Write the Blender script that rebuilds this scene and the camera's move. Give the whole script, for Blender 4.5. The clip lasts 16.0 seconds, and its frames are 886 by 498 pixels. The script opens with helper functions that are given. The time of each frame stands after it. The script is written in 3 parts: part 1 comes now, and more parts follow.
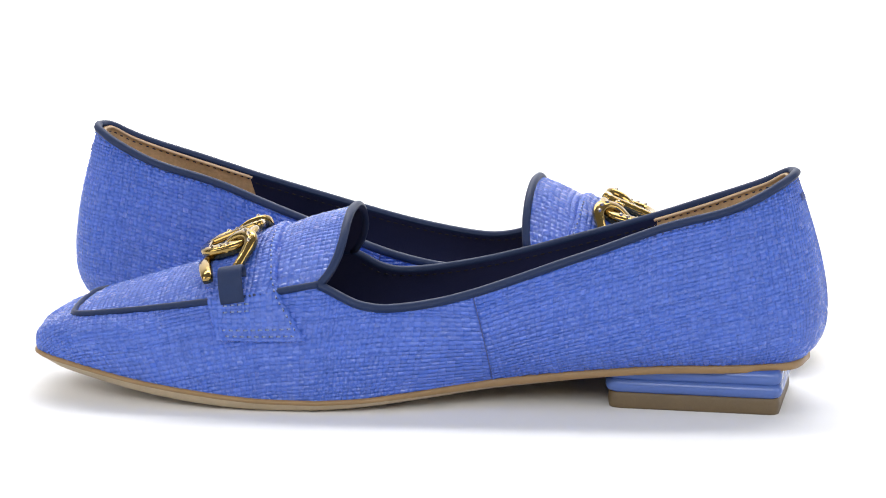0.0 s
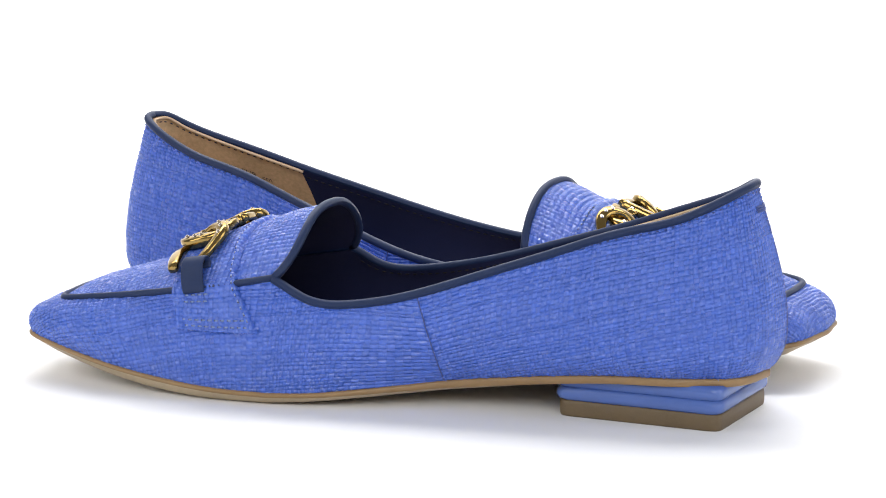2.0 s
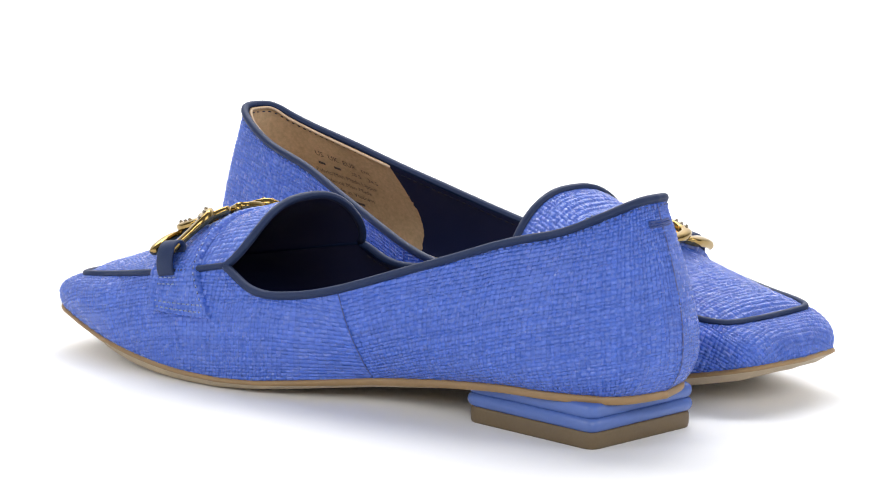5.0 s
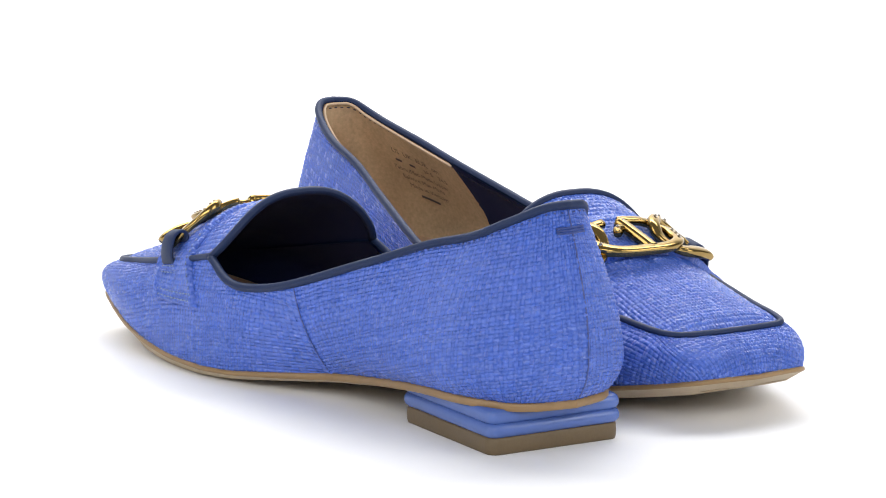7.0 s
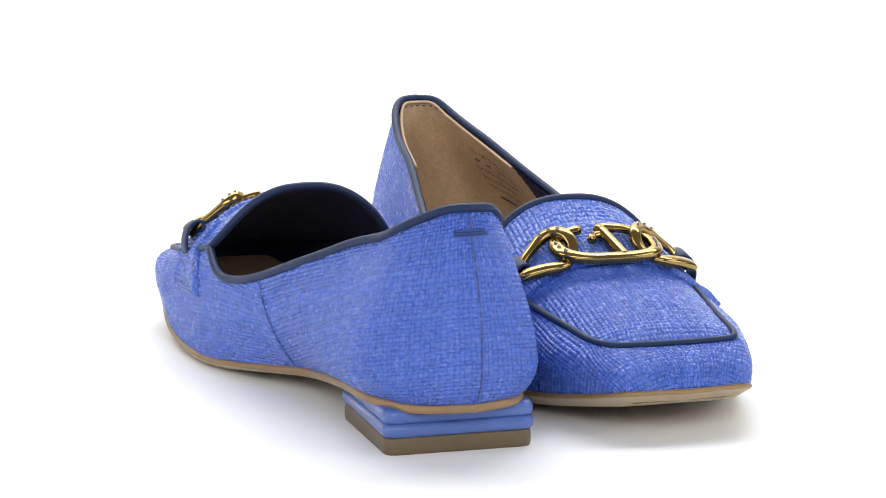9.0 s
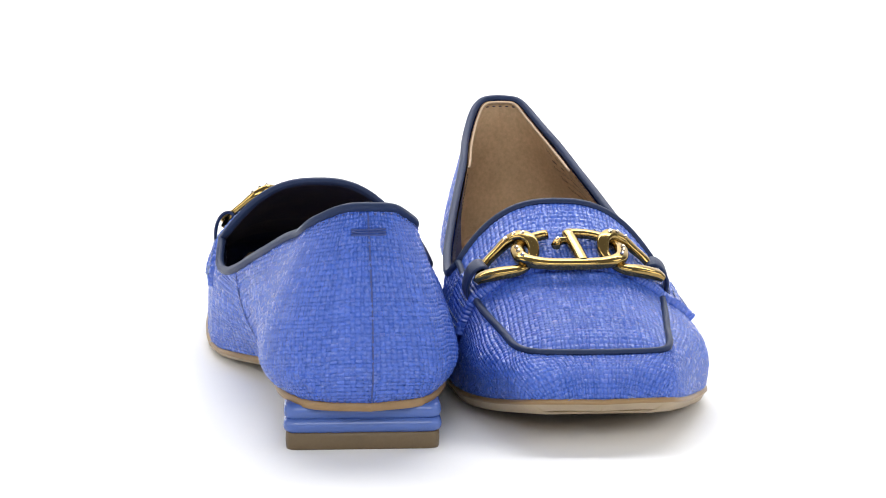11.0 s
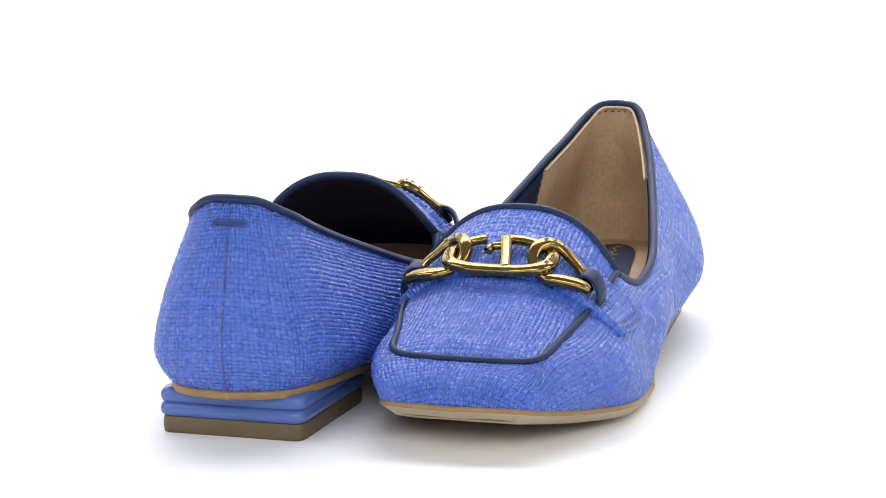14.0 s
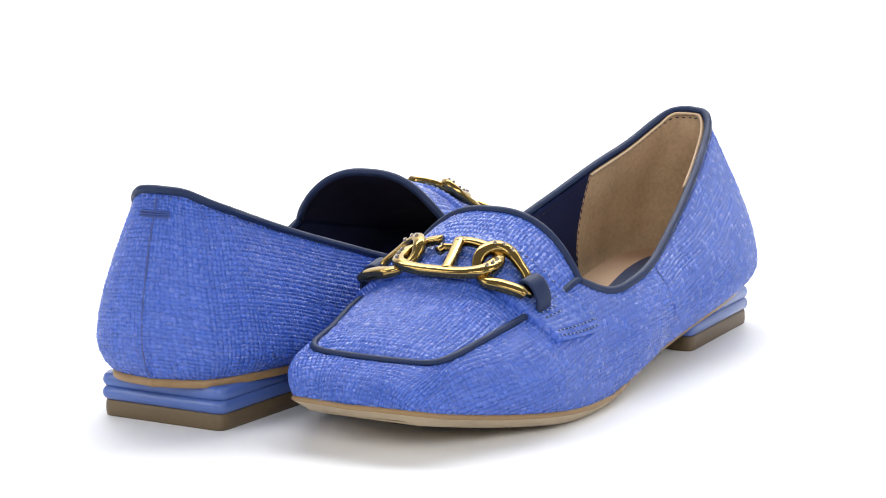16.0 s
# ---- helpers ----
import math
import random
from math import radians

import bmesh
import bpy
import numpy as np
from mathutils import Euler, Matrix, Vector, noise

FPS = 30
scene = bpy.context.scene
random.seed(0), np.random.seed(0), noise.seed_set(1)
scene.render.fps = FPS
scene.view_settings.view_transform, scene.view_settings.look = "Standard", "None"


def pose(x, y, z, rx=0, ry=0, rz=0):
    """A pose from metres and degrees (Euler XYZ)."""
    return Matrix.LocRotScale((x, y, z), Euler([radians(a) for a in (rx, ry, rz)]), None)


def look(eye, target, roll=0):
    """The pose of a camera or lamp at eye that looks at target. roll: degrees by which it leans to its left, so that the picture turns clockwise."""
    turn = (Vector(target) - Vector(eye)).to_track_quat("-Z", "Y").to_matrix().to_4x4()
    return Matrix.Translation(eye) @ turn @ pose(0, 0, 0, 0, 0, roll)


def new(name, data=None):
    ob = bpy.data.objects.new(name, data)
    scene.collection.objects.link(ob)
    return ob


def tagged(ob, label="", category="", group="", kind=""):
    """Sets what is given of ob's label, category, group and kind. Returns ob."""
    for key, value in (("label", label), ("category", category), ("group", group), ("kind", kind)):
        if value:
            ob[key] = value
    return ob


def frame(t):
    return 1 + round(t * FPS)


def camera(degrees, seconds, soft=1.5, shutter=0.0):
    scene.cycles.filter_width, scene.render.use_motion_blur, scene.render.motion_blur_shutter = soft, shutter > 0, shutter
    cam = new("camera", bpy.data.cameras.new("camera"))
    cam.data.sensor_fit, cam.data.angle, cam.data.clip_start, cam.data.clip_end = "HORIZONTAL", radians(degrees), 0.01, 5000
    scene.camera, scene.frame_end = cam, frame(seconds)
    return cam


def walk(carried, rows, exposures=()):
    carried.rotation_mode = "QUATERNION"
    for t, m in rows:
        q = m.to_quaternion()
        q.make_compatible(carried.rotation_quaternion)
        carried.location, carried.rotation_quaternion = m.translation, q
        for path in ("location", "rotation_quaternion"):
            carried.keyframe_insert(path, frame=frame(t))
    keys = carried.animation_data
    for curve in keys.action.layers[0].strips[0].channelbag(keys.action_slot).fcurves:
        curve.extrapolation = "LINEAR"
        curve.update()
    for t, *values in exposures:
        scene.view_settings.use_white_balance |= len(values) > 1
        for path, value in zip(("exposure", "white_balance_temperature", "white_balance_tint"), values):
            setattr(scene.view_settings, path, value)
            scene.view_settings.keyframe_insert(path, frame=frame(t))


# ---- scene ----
cam = camera(17.23, 16.0, soft=1.0)
EYE = pose(0, -1, 0.2138, 90 - 9.783, 0, -0.02)
walk(cam, [(0, EYE), (16, EYE)], [(0, 0.0), (16, 0.0)])

# ---- light ----
world = bpy.data.worlds.new("studio_white")
scene.world = world
world.use_nodes = True
world.node_tree.nodes["Background"].inputs["Color"].default_value = (1, 1, 1, 1)
world.node_tree.nodes["Background"].inputs["Strength"].default_value = 0.25


def softbox(eye, target, size, power, colour=(1, 1, 1)):
    lamp = bpy.data.lights.new("softbox", "AREA")
    lamp.shape, lamp.size, lamp.size_y, lamp.energy, lamp.color = "RECTANGLE", size[0], size[1], power, colour
    ob = new("softbox", lamp)
    ob.matrix_world = look(eye, target)
    return ob


softbox((0.0, 0.60, 1.05), (0, 0.0, 0), (0.9, 0.6), 4.5)
softbox((-1.1, -0.45, 0.6), (0, 0, 0.03), (0.6, 0.8), 4.6)
softbox((1.1, -0.45, 0.6), (0, 0, 0.03), (0.6, 0.8), 4.6)
softbox((0.0, -1.3, 0.72), (0, 0, 0.03), (1.2, 0.5), 8.7)
# added out of view, only to keep the sweep behind the shoes white
softbox((0.0, 0.75, 1.5), (0, 1.5, 0.3), (2.4, 0.5), 40)


# ---- materials ----
def material(name, colour, rough=0.5, metal=0.0):
    mat = bpy.data.materials.new(name)
    mat.use_nodes = True
    b = mat.node_tree.nodes["Principled BSDF"]
    b.inputs["Base Color"].default_value = (*colour, 1)
    b.inputs["Roughness"].default_value = rough
    b.inputs["Metallic"].default_value = metal
    return mat


class Net:
    """Short hand for node trees."""

    def __init__(self, mat):
        self.t = mat.node_tree
        self.bsdf = self.t.nodes["Principled BSDF"]

    def put(self, socket, value):
        if isinstance(value, bpy.types.NodeSocket):
            self.t.links.new(value, socket)
        elif value is not None:
            socket.default_value = value

    def math(self, op, a, b=None, c=None, clamp=False):
        n = self.t.nodes.new("ShaderNodeMath")
        n.operation, n.use_clamp = op, clamp
        for k, v in enumerate((a, b, c)):
            self.put(n.inputs[k], v)
        return n.outputs[0]

    def mix(self, f, a, b):
        n = self.t.nodes.new("ShaderNodeMix")
        n.data_type = "RGBA"
        self.put(n.inputs["Factor"], f)
        self.put(n.inputs["A"], a)
        self.put(n.inputs["B"], b)
        return n.outputs["Result"]

    def coords(self, what):
        return self.t.nodes.new("ShaderNodeTexCoord").outputs[what]

    def noise(self, vec, scale, detail=3.0, rough=0.5):
        n = self.t.nodes.new("ShaderNodeTexNoise")
        self.put(n.inputs["Vector"], vec)
        n.inputs["Scale"].default_value, n.inputs["Detail"].default_value, n.inputs["Roughness"].default_value = scale, detail, rough
        return n

    def white(self, x, y=None):
        n = self.t.nodes.new("ShaderNodeTexWhiteNoise")
        c = self.t.nodes.new("ShaderNodeCombineXYZ")
        self.put(c.inputs[0], x)
        self.put(c.inputs[1], y)
        self.put(n.inputs["Vector"], c.outputs[0])
        return n.outputs["Value"]

    def bump(self, height, distance, strength=1.0):
        n = self.t.nodes.new("ShaderNodeBump")
        n.inputs["Distance"].default_value, n.inputs["Strength"].default_value = distance, strength
        self.put(n.inputs["Height"], height)
        self.put(self.bsdf.inputs["Normal"], n.outputs[0])


def weave_material(name, colour, gap_shade):
    """Plain weave of flat raffia strands, on the cell grid that the relief uses; streaky, uneven in shade.
    The shade between strands is put into the colour.
    """
    mat = material(name, colour, 0.4)
    n = Net(mat)
    uv = n.coords("UV")
    sep = n.t.nodes.new("ShaderNodeSeparateXYZ")
    n.put(sep.inputs[0], uv)
    x, y = sep.outputs[0], sep.outputs[1]
    ix, iy = n.math("FLOOR", x), n.math("FLOOR", y)
    fx, fy = n.math("FRACT", x), n.math("FRACT", y)
    sign = n.math("MULTIPLY_ADD", n.math("FLOORED_MODULO", n.math("ADD", ix, iy), 2.0), 2.0, -1.0)

    def strand_height(across, along, way):
        arch = n.math("MULTIPLY", n.math("POWER", n.math("SINE", n.math("MULTIPLY", along, math.pi)), 0.8), 0.5)
        off = n.math("MULTIPLY_ADD", across, 1.68, -0.84)
        crown = n.math("SQRT", n.math("SUBTRACT", 1.0, n.math("MULTIPLY", off, off)))
        return n.math("ADD", n.math("MULTIPLY", n.math("MULTIPLY", arch, sign), way), n.math("MULTIPLY", crown, 0.55))

    warp, weft = strand_height(fx, fy, 1.0), strand_height(fy, fx, -1.0)
    h = n.math("MAXIMUM", warp, weft)
    over = n.math("GREATER_THAN", warp, weft)
    under = n.math("SUBTRACT", 1.0, over)

    def streak(a, b):
        m = n.t.nodes.new("ShaderNodeMapping")
        m.inputs["Scale"].default_value = (a, b, 1)
        n.put(m.inputs["Vector"], uv)
        return n.noise(m.outputs[0], 1.0, 2.0).outputs["Fac"]

    fibre = n.math("ADD", n.math("MULTIPLY", streak(7, 0.5), over), n.math("MULTIPLY", streak(0.5, 7), under))
    strand = n.math("ADD", n.math("MULTIPLY", n.white(ix, 7.5), over), n.math("MULTIPLY", n.white(iy, 3.5), under))
    cell = n.white(ix, iy)
    shade = n.math("ADD", n.math("MULTIPLY", strand, 0.35), n.math("ADD", n.math("MULTIPLY", cell, 0.2), n.math("MULTIPLY", fibre, 0.35)))
    light = tuple(min(1, c * 1.22 + 0.008) for c in colour)
    dark = tuple(c * 0.78 for c in colour)
    col = n.mix(shade, (*dark, 1), (*light, 1))
    big = n.noise(n.coords("Object"), 38.0, 3.0)
    col = n.mix(n.math("MULTIPLY", big.outputs["Fac"], 0.3), col, (*[c * 0.82 for c in colour], 1))
    # painted shade: low spots between strands darken, by a random amount per cell
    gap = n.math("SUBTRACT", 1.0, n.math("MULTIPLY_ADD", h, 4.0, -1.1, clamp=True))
    gap_vary = n.math("POWER", n.white(iy, n.math("ADD", ix, 0.5)), 3.0)
    col = n.mix(n.math("MULTIPLY", gap, n.math("MULTIPLY_ADD", gap_vary, 0.6, 0.14)), col, (*gap_shade, 1))
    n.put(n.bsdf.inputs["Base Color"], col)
    n.put(n.bsdf.inputs["Roughness"], n.math("MULTIPLY_ADD", cell, 0.16, 0.13))
    tilt = n.math("ADD", n.math("MULTIPLY", n.math("SUBTRACT", fx, 0.5), n.math("SUBTRACT", n.white(n.math("ADD", ix, 0.25), iy), 0.5)),
                  n.math("MULTIPLY", n.math("SUBTRACT", fy, 0.5), n.math("SUBTRACT", n.white(ix, n.math("ADD", iy, 0.25)), 0.5)))
    rise = n.math("MULTIPLY_ADD", h, 0.8, n.math("MULTIPLY", tilt, 1.0))
    n.bump(n.math("ADD", rise, n.math("MULTIPLY", fibre, 0.4)), 0.0005, 1.0)
    n.bsdf.inputs["Specular IOR Level"].default_value = 0.7
    n.bsdf.inputs["Coat Weight"].default_value, n.bsdf.inputs["Coat Roughness"].default_value = 0.15, 0.1
    n.put(n.bsdf.inputs["Coat Normal"], n.bsdf.inputs["Normal"].links[0].from_socket)
    return mat


def grain_material(name, colour, rough, scale=900.0, depth=0.00008, vary=0.15, metal=0.0, stain=60.0, gloss=0.5):
    """Leather, lining, rubber: fine grain and a little wear."""
    mat = material(name, colour, rough, metal)
    n = Net(mat)
    ob = n.coords("Object")
    g, st = n.noise(ob, scale, 4.0, 0.6), n.noise(ob, stain, 4.0, 0.6)
    k = n.math("ADD", n.math("MULTIPLY", g.outputs["Fac"], 0.5), n.math("MULTIPLY", st.outputs["Fac"], 0.5))
    col = n.mix(k, (*[c * (1 - 2 * vary) for c in colour], 1), (*[min(1, c * (1 + 2 * vary)) for c in colour], 1))
    n.put(n.bsdf.inputs["Base Color"], col)
    n.put(n.bsdf.inputs["Roughness"], n.math("MULTIPLY_ADD", st.outputs["Fac"], 0.2, rough - 0.1))
    n.bump(g.outputs["Fac"], depth)
    n.bsdf.inputs["Specular IOR Level"].default_value = gloss
    return mat


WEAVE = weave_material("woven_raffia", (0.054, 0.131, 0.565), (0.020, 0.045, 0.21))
NAVY = grain_material("navy_leather", (0.012, 0.025, 0.076), 0.5, 1500.0, 0.00005, gloss=0.25)
NAVY_IN = grain_material("navy_lining", (0.011, 0.017, 0.065), 0.6, 1500.0, gloss=0.2)
TAN = grain_material("tan_suede_lining", (0.56, 0.395, 0.24), 0.85, 700.0, 0.0001, 0.32, stain=55.0)
INSOLE = grain_material("tan_insole", (0.50, 0.33, 0.21), 0.55, 1200.0)
SOLE = grain_material("brown_sole_edge", (0.27, 0.165, 0.07), 0.45, 300.0, 0.0001, 0.2)
SOLE_UNDER = grain_material("tan_sole_underside", (0.46, 0.365, 0.24), 0.55, 400.0)
BEAD = grain_material("blue_lacquer", (0.075, 0.135, 0.39), 0.22, 500.0, 0.00002, 0.05)
LIFT = grain_material("brown_rubber", (0.125, 0.085, 0.042), 0.5, 900.0)
GOLD = grain_material("gold", (0.335, 0.23, 0.082), 0.14, 300.0, 0.00003, 0.05, 1.0)
GILT = grain_material("gilt_print", (0.34, 0.26, 0.15), 0.4, 800.0)
GEM = material("crystal", (0.60, 0.53, 0.45), 0.05, 0.8)
THREAD = grain_material("navy_thread", (0.014, 0.020, 0.06), 0.7)
THREAD_PALE = grain_material("blue_thread", (0.20, 0.28, 0.52), 0.7)
THREAD_BLACK = grain_material("black_thread", (0.003, 0.004, 0.010), 0.7)
EDGE = grain_material("pale_suede_edge", (0.52, 0.38, 0.26), 0.9, 900.0)
TAB = grain_material("blue_tab_thread", (0.028, 0.055, 0.22), 0.6)
PRINT = material("grey_print", (0.10, 0.085, 0.075), 0.8)
WHITE = grain_material("white_sweep", (0.86, 0.86, 0.87), 0.6, 200.0, 0.00005, 0.01)


# ---- shapes ----
def part(name, bm, mat, parent, label="", smooth=True):
    me = bpy.data.meshes.new(name)
    bm.to_mesh(me)
    bm.free()
    return link_part(name, me, mat, parent, label, smooth)


def link_part(name, me, mat, parent, label="", smooth=True):
    me.materials.append(mat)
    if smooth:
        me.polygons.foreach_set("use_smooth", [True] * len(me.polygons))
    ob = new(name, me)
    ob.parent = parent
    if label:
        tagged(ob, label)
    return ob


def sheet(name, P, mat, parent, label="", uv=None, closed_u=False, flip=False):
    """A grid of points P[i, j] as one mesh, with uv[i, j] in metres."""
    n, m = P.shape[:2]
    idx = np.arange(n * m).reshape(n, m)
    faces = []
    for i in range(n if closed_u else n - 1):
        k = (i + 1) % n
        for j in range(m - 1):
            f = (idx[i, j], idx[k, j], idx[k, j + 1], idx[i, j + 1])
            faces.append(f[::-1] if flip else f)
    me = bpy.data.meshes.new(name)
    me.from_pydata(P.reshape(-1, 3).tolist(), [], [tuple(int(q) for q in f) for f in faces])
    if uv is not None:
        lay = me.uv_layers.new(name="UVMap")
        vi = np.empty(len(me.loops), dtype=np.int32)
        me.loops.foreach_get("vertex_index", vi)
        lay.data.foreach_set("uv", uv.reshape(-1, 2)[vi].astype(np.float32).ravel())
    return link_part(name, me, mat, parent, label)


PITCH_X, PITCH_Y, FINE = 0.0017, 0.00140, 0.00031
WIDTHS = np.concatenate([[0], np.cumsum(np.random.RandomState(4).uniform(0.72, 1.28, 900))])
SHADES = np.random.RandomState(5).uniform(0.8, 1.15, (900, 900))


def woven(name, P, uv, parent, label="", flip=False, relief=0.00066, grow=0.0):
    """A finely woven sheet over the coarse points P[i, j], uv in metres: strands over and under in relief."""
    n, m = P.shape[:2]
    du = np.linalg.norm(np.diff(P, axis=0), axis=2).mean(1).sum()
    dv = np.linalg.norm(np.diff(P, axis=1), axis=2).sum(1).max()
    a, b = int(du / FINE), int(dv / FINE)
    gi, gj = np.linspace(0, n - 1, a), np.linspace(0, m - 1, b)
    i, j = np.minimum(gi.astype(int), n - 2), np.minimum(gj.astype(int), m - 2)
    fi, fj = (gi - i)[:, None, None], (gj - j)[None, :, None]

    def fine(A):
        return (A[i][:, j] * (1 - fi) * (1 - fj) + A[i + 1][:, j] * fi * (1 - fj) + A[i][:, j + 1] * (1 - fi) * fj + A[i + 1][:, j + 1] * fi * fj)

    Q, U = fine(P), fine(uv)
    N = np.cross(np.gradient(Q, axis=0), np.gradient(Q, axis=1))
    N /= np.linalg.norm(N, axis=2)[..., None] + 1e-15
    x = U[..., 0] + 0.0005 * np.sin(U[..., 1] * 90 + 1.0) + 0.00008 * np.sin(U[..., 1] * 310 + U[..., 0] * 60)
    y = U[..., 1] + 0.0005 * np.sin(U[..., 0] * 70 + 2.0) + 0.00008 * np.sin(U[..., 0] * 270 + U[..., 1] * 90)
    x = np.interp(x / PITCH_X + 300, WIDTHS, np.arange(901))
    y = np.interp(y / PITCH_Y + 300, WIDTHS, np.arange(901))
    ix, iy = x.astype(int), y.astype(int)
    fx, fy = x - ix, y - iy
    sg = np.where((ix + iy) % 2 == 1, 0.5, -0.5)
    warp = sg * np.sin(np.pi * fy) ** 0.8 + 0.55 * np.sqrt(1 - (1.68 * fx - 0.84) ** 2)
    weft = -sg * np.sin(np.pi * fx) ** 0.8 + 0.55 * np.sqrt(1 - (1.68 * fy - 0.84) ** 2)
    h = np.maximum(warp, weft) * SHADES[ix % 900, iy % 900]
    fade = np.clip(np.minimum(np.arange(b), np.arange(b)[::-1]) / 2.0, 0, 1)[None, :]
    sign = -1 if flip else 1
    Q = Q + N * (sign * ((h - 0.7) * fade * relief + grow))[..., None]
    idx = np.arange(a * b, dtype=np.int32).reshape(a, b)
    F = np.stack([idx[:-1, :-1], idx[1:, :-1], idx[1:, 1:], idx[:-1, 1:]], -1).reshape(-1, 4)
    if flip:
        F = F[:, ::-1]
    me = bpy.data.meshes.new(name)
    me.vertices.add(a * b)
    me.vertices.foreach_set("co", Q.astype(np.float32).ravel())
    me.loops.add(F.size)
    me.loops.foreach_set("vertex_index", np.ascontiguousarray(F).ravel())
    me.polygons.add(len(F))
    me.polygons.foreach_set("loop_start", np.arange(0, F.size, 4, dtype=np.int32))
    me.update(calc_edges=True)
    lay = me.uv_layers.new(name="UVMap")
    lay.data.foreach_set("uv", np.stack([x, y], -1).reshape(-1, 2)[F.ravel()].astype(np.float32).ravel())
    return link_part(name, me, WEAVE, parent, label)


def spline(K, n):
    """Points along a smooth curve through the rows of K, n per span."""
    K = np.asarray(K, float)
    Q = np.vstack([2 * K[0] - K[1], K, 2 * K[-1] - K[-2]])
    out = []
    for i in range(1, len(Q) - 2):
        for t in np.arange(n) / n:
            a, b, c, d = Q[i - 1], Q[i], Q[i + 1], Q[i + 2]
            out.append(0.5 * (2 * b + (c - a) * t + (2 * a - 5 * b + 4 * c - d) * t * t + (3 * b - a - 3 * c + d) * t ** 3))
    return np.array(out + [K[-1]])


def tube(name, path, r, mat, parent, label="", closed=False, sides=10, squash=1.0, up=(0, 0, 1), square=1.0):
    path = np.asarray(path, float)
    n = len(path)
    if closed:
        tan = np.roll(path, -1, 0) - np.roll(path, 1, 0)
    else:
        tan = np.gradient(path, axis=0)
    tan /= np.linalg.norm(tan, axis=1)[:, None] + 1e-12
    up = np.broadcast_to(np.asarray(up, float), path.shape)
    side = np.cross(tan, up)
    side /= np.linalg.norm(side, axis=1)[:, None] + 1e-9
    nor = np.cross(side, tan)
    rr = np.broadcast_to(np.asarray(r, float), (n,))[:, None, None]
    a = np.arange(sides + 1) / sides * 2 * np.pi
    ca, sa = (np.sign(f) * np.abs(f) ** square for f in (np.cos(a), np.sin(a)))
    P = path[:, None] + rr * (ca[None, :, None] * side[:, None] + squash * sa[None, :, None] * nor[:, None])
    if not closed:
        P = np.concatenate([np.repeat(path[:1, None], sides + 1, 1), P, np.repeat(path[-1:, None], sides + 1, 1)])
    L = np.concatenate([[0], np.cumsum(np.linalg.norm(np.diff(P[:, 0], axis=0), axis=1))])
    uv = np.stack(np.broadcast_arrays(L[:, None], (a * 0.001)[None]), -1)
    return sheet(name, P, mat, parent, label, uv=uv, closed_u=closed)


# Half outlines of the shoe from the heel's back to the toe's middle: x, side, height of the seam with the sole;
# x, side, height of the upper edge (topline, then apron seam); roundness and bulge of the wall between.
# half() adds how far the wall's foot is tucked in under the heel.
LATERAL = (
    (-0.0040, 0.0000, 0.0160, 0.0010, 0.0000, 0.0768, 0.0, 0.0060),
    (-0.0005, 0.0150, 0.0160, 0.0030, 0.0068, 0.0762, 0.0, 0.0055),
    (0.0065, 0.0235, 0.0160, 0.0105, 0.0118, 0.0718, 0.0, 0.0055),
    (0.0220, 0.0290, 0.0160, 0.0260, 0.0165, 0.0652, 0.0, 0.0055),
    (0.0450, 0.0280, 0.0152, 0.0480, 0.0205, 0.0592, 0.0, 0.0045),
    (0.0730, 0.0235, 0.0123, 0.0730, 0.0255, 0.0504, 0.1, 0.0040),
    (0.1000, 0.0205, 0.0088, 0.1060, 0.0310, 0.0397, 0.1, 0.0035),
    (0.1270, 0.0295, 0.0059, 0.1270, 0.0330, 0.0351, 0.3, 0.0030),
    (0.1420, 0.0335, 0.0044, 0.1420, 0.0335, 0.0357, 0.4, 0.0015),
    (0.1570, 0.0355, 0.0038, 0.1555, 0.0315, 0.0415, 0.35, 0.0008),
    (0.1770, 0.0350, 0.0042, 0.1780, 0.0300, 0.0370, 0.35, 0.0008),
    (0.1970, 0.0330, 0.0060, 0.1990, 0.0275, 0.0335, 0.4, 0.0015),
    (0.2175, 0.0285, 0.0085, 0.2190, 0.0230, 0.0302, 0.7, 0.0042),
    (0.2380, 0.0223, 0.0122, 0.2340, 0.0200, 0.0282, 0.7, 0.0042),
    (0.2510, 0.0165, 0.0150, 0.2395, 0.0150, 0.0274, 0.7, 0.0033),
    (0.2540, 0.0050, 0.0155, 0.2410, 0.0050, 0.0272, 0.75, 0.0020),
    (0.2552, -0.0050, 0.0155, 0.2415, -0.0050, 0.0272, 0.75, 0.0020),
)
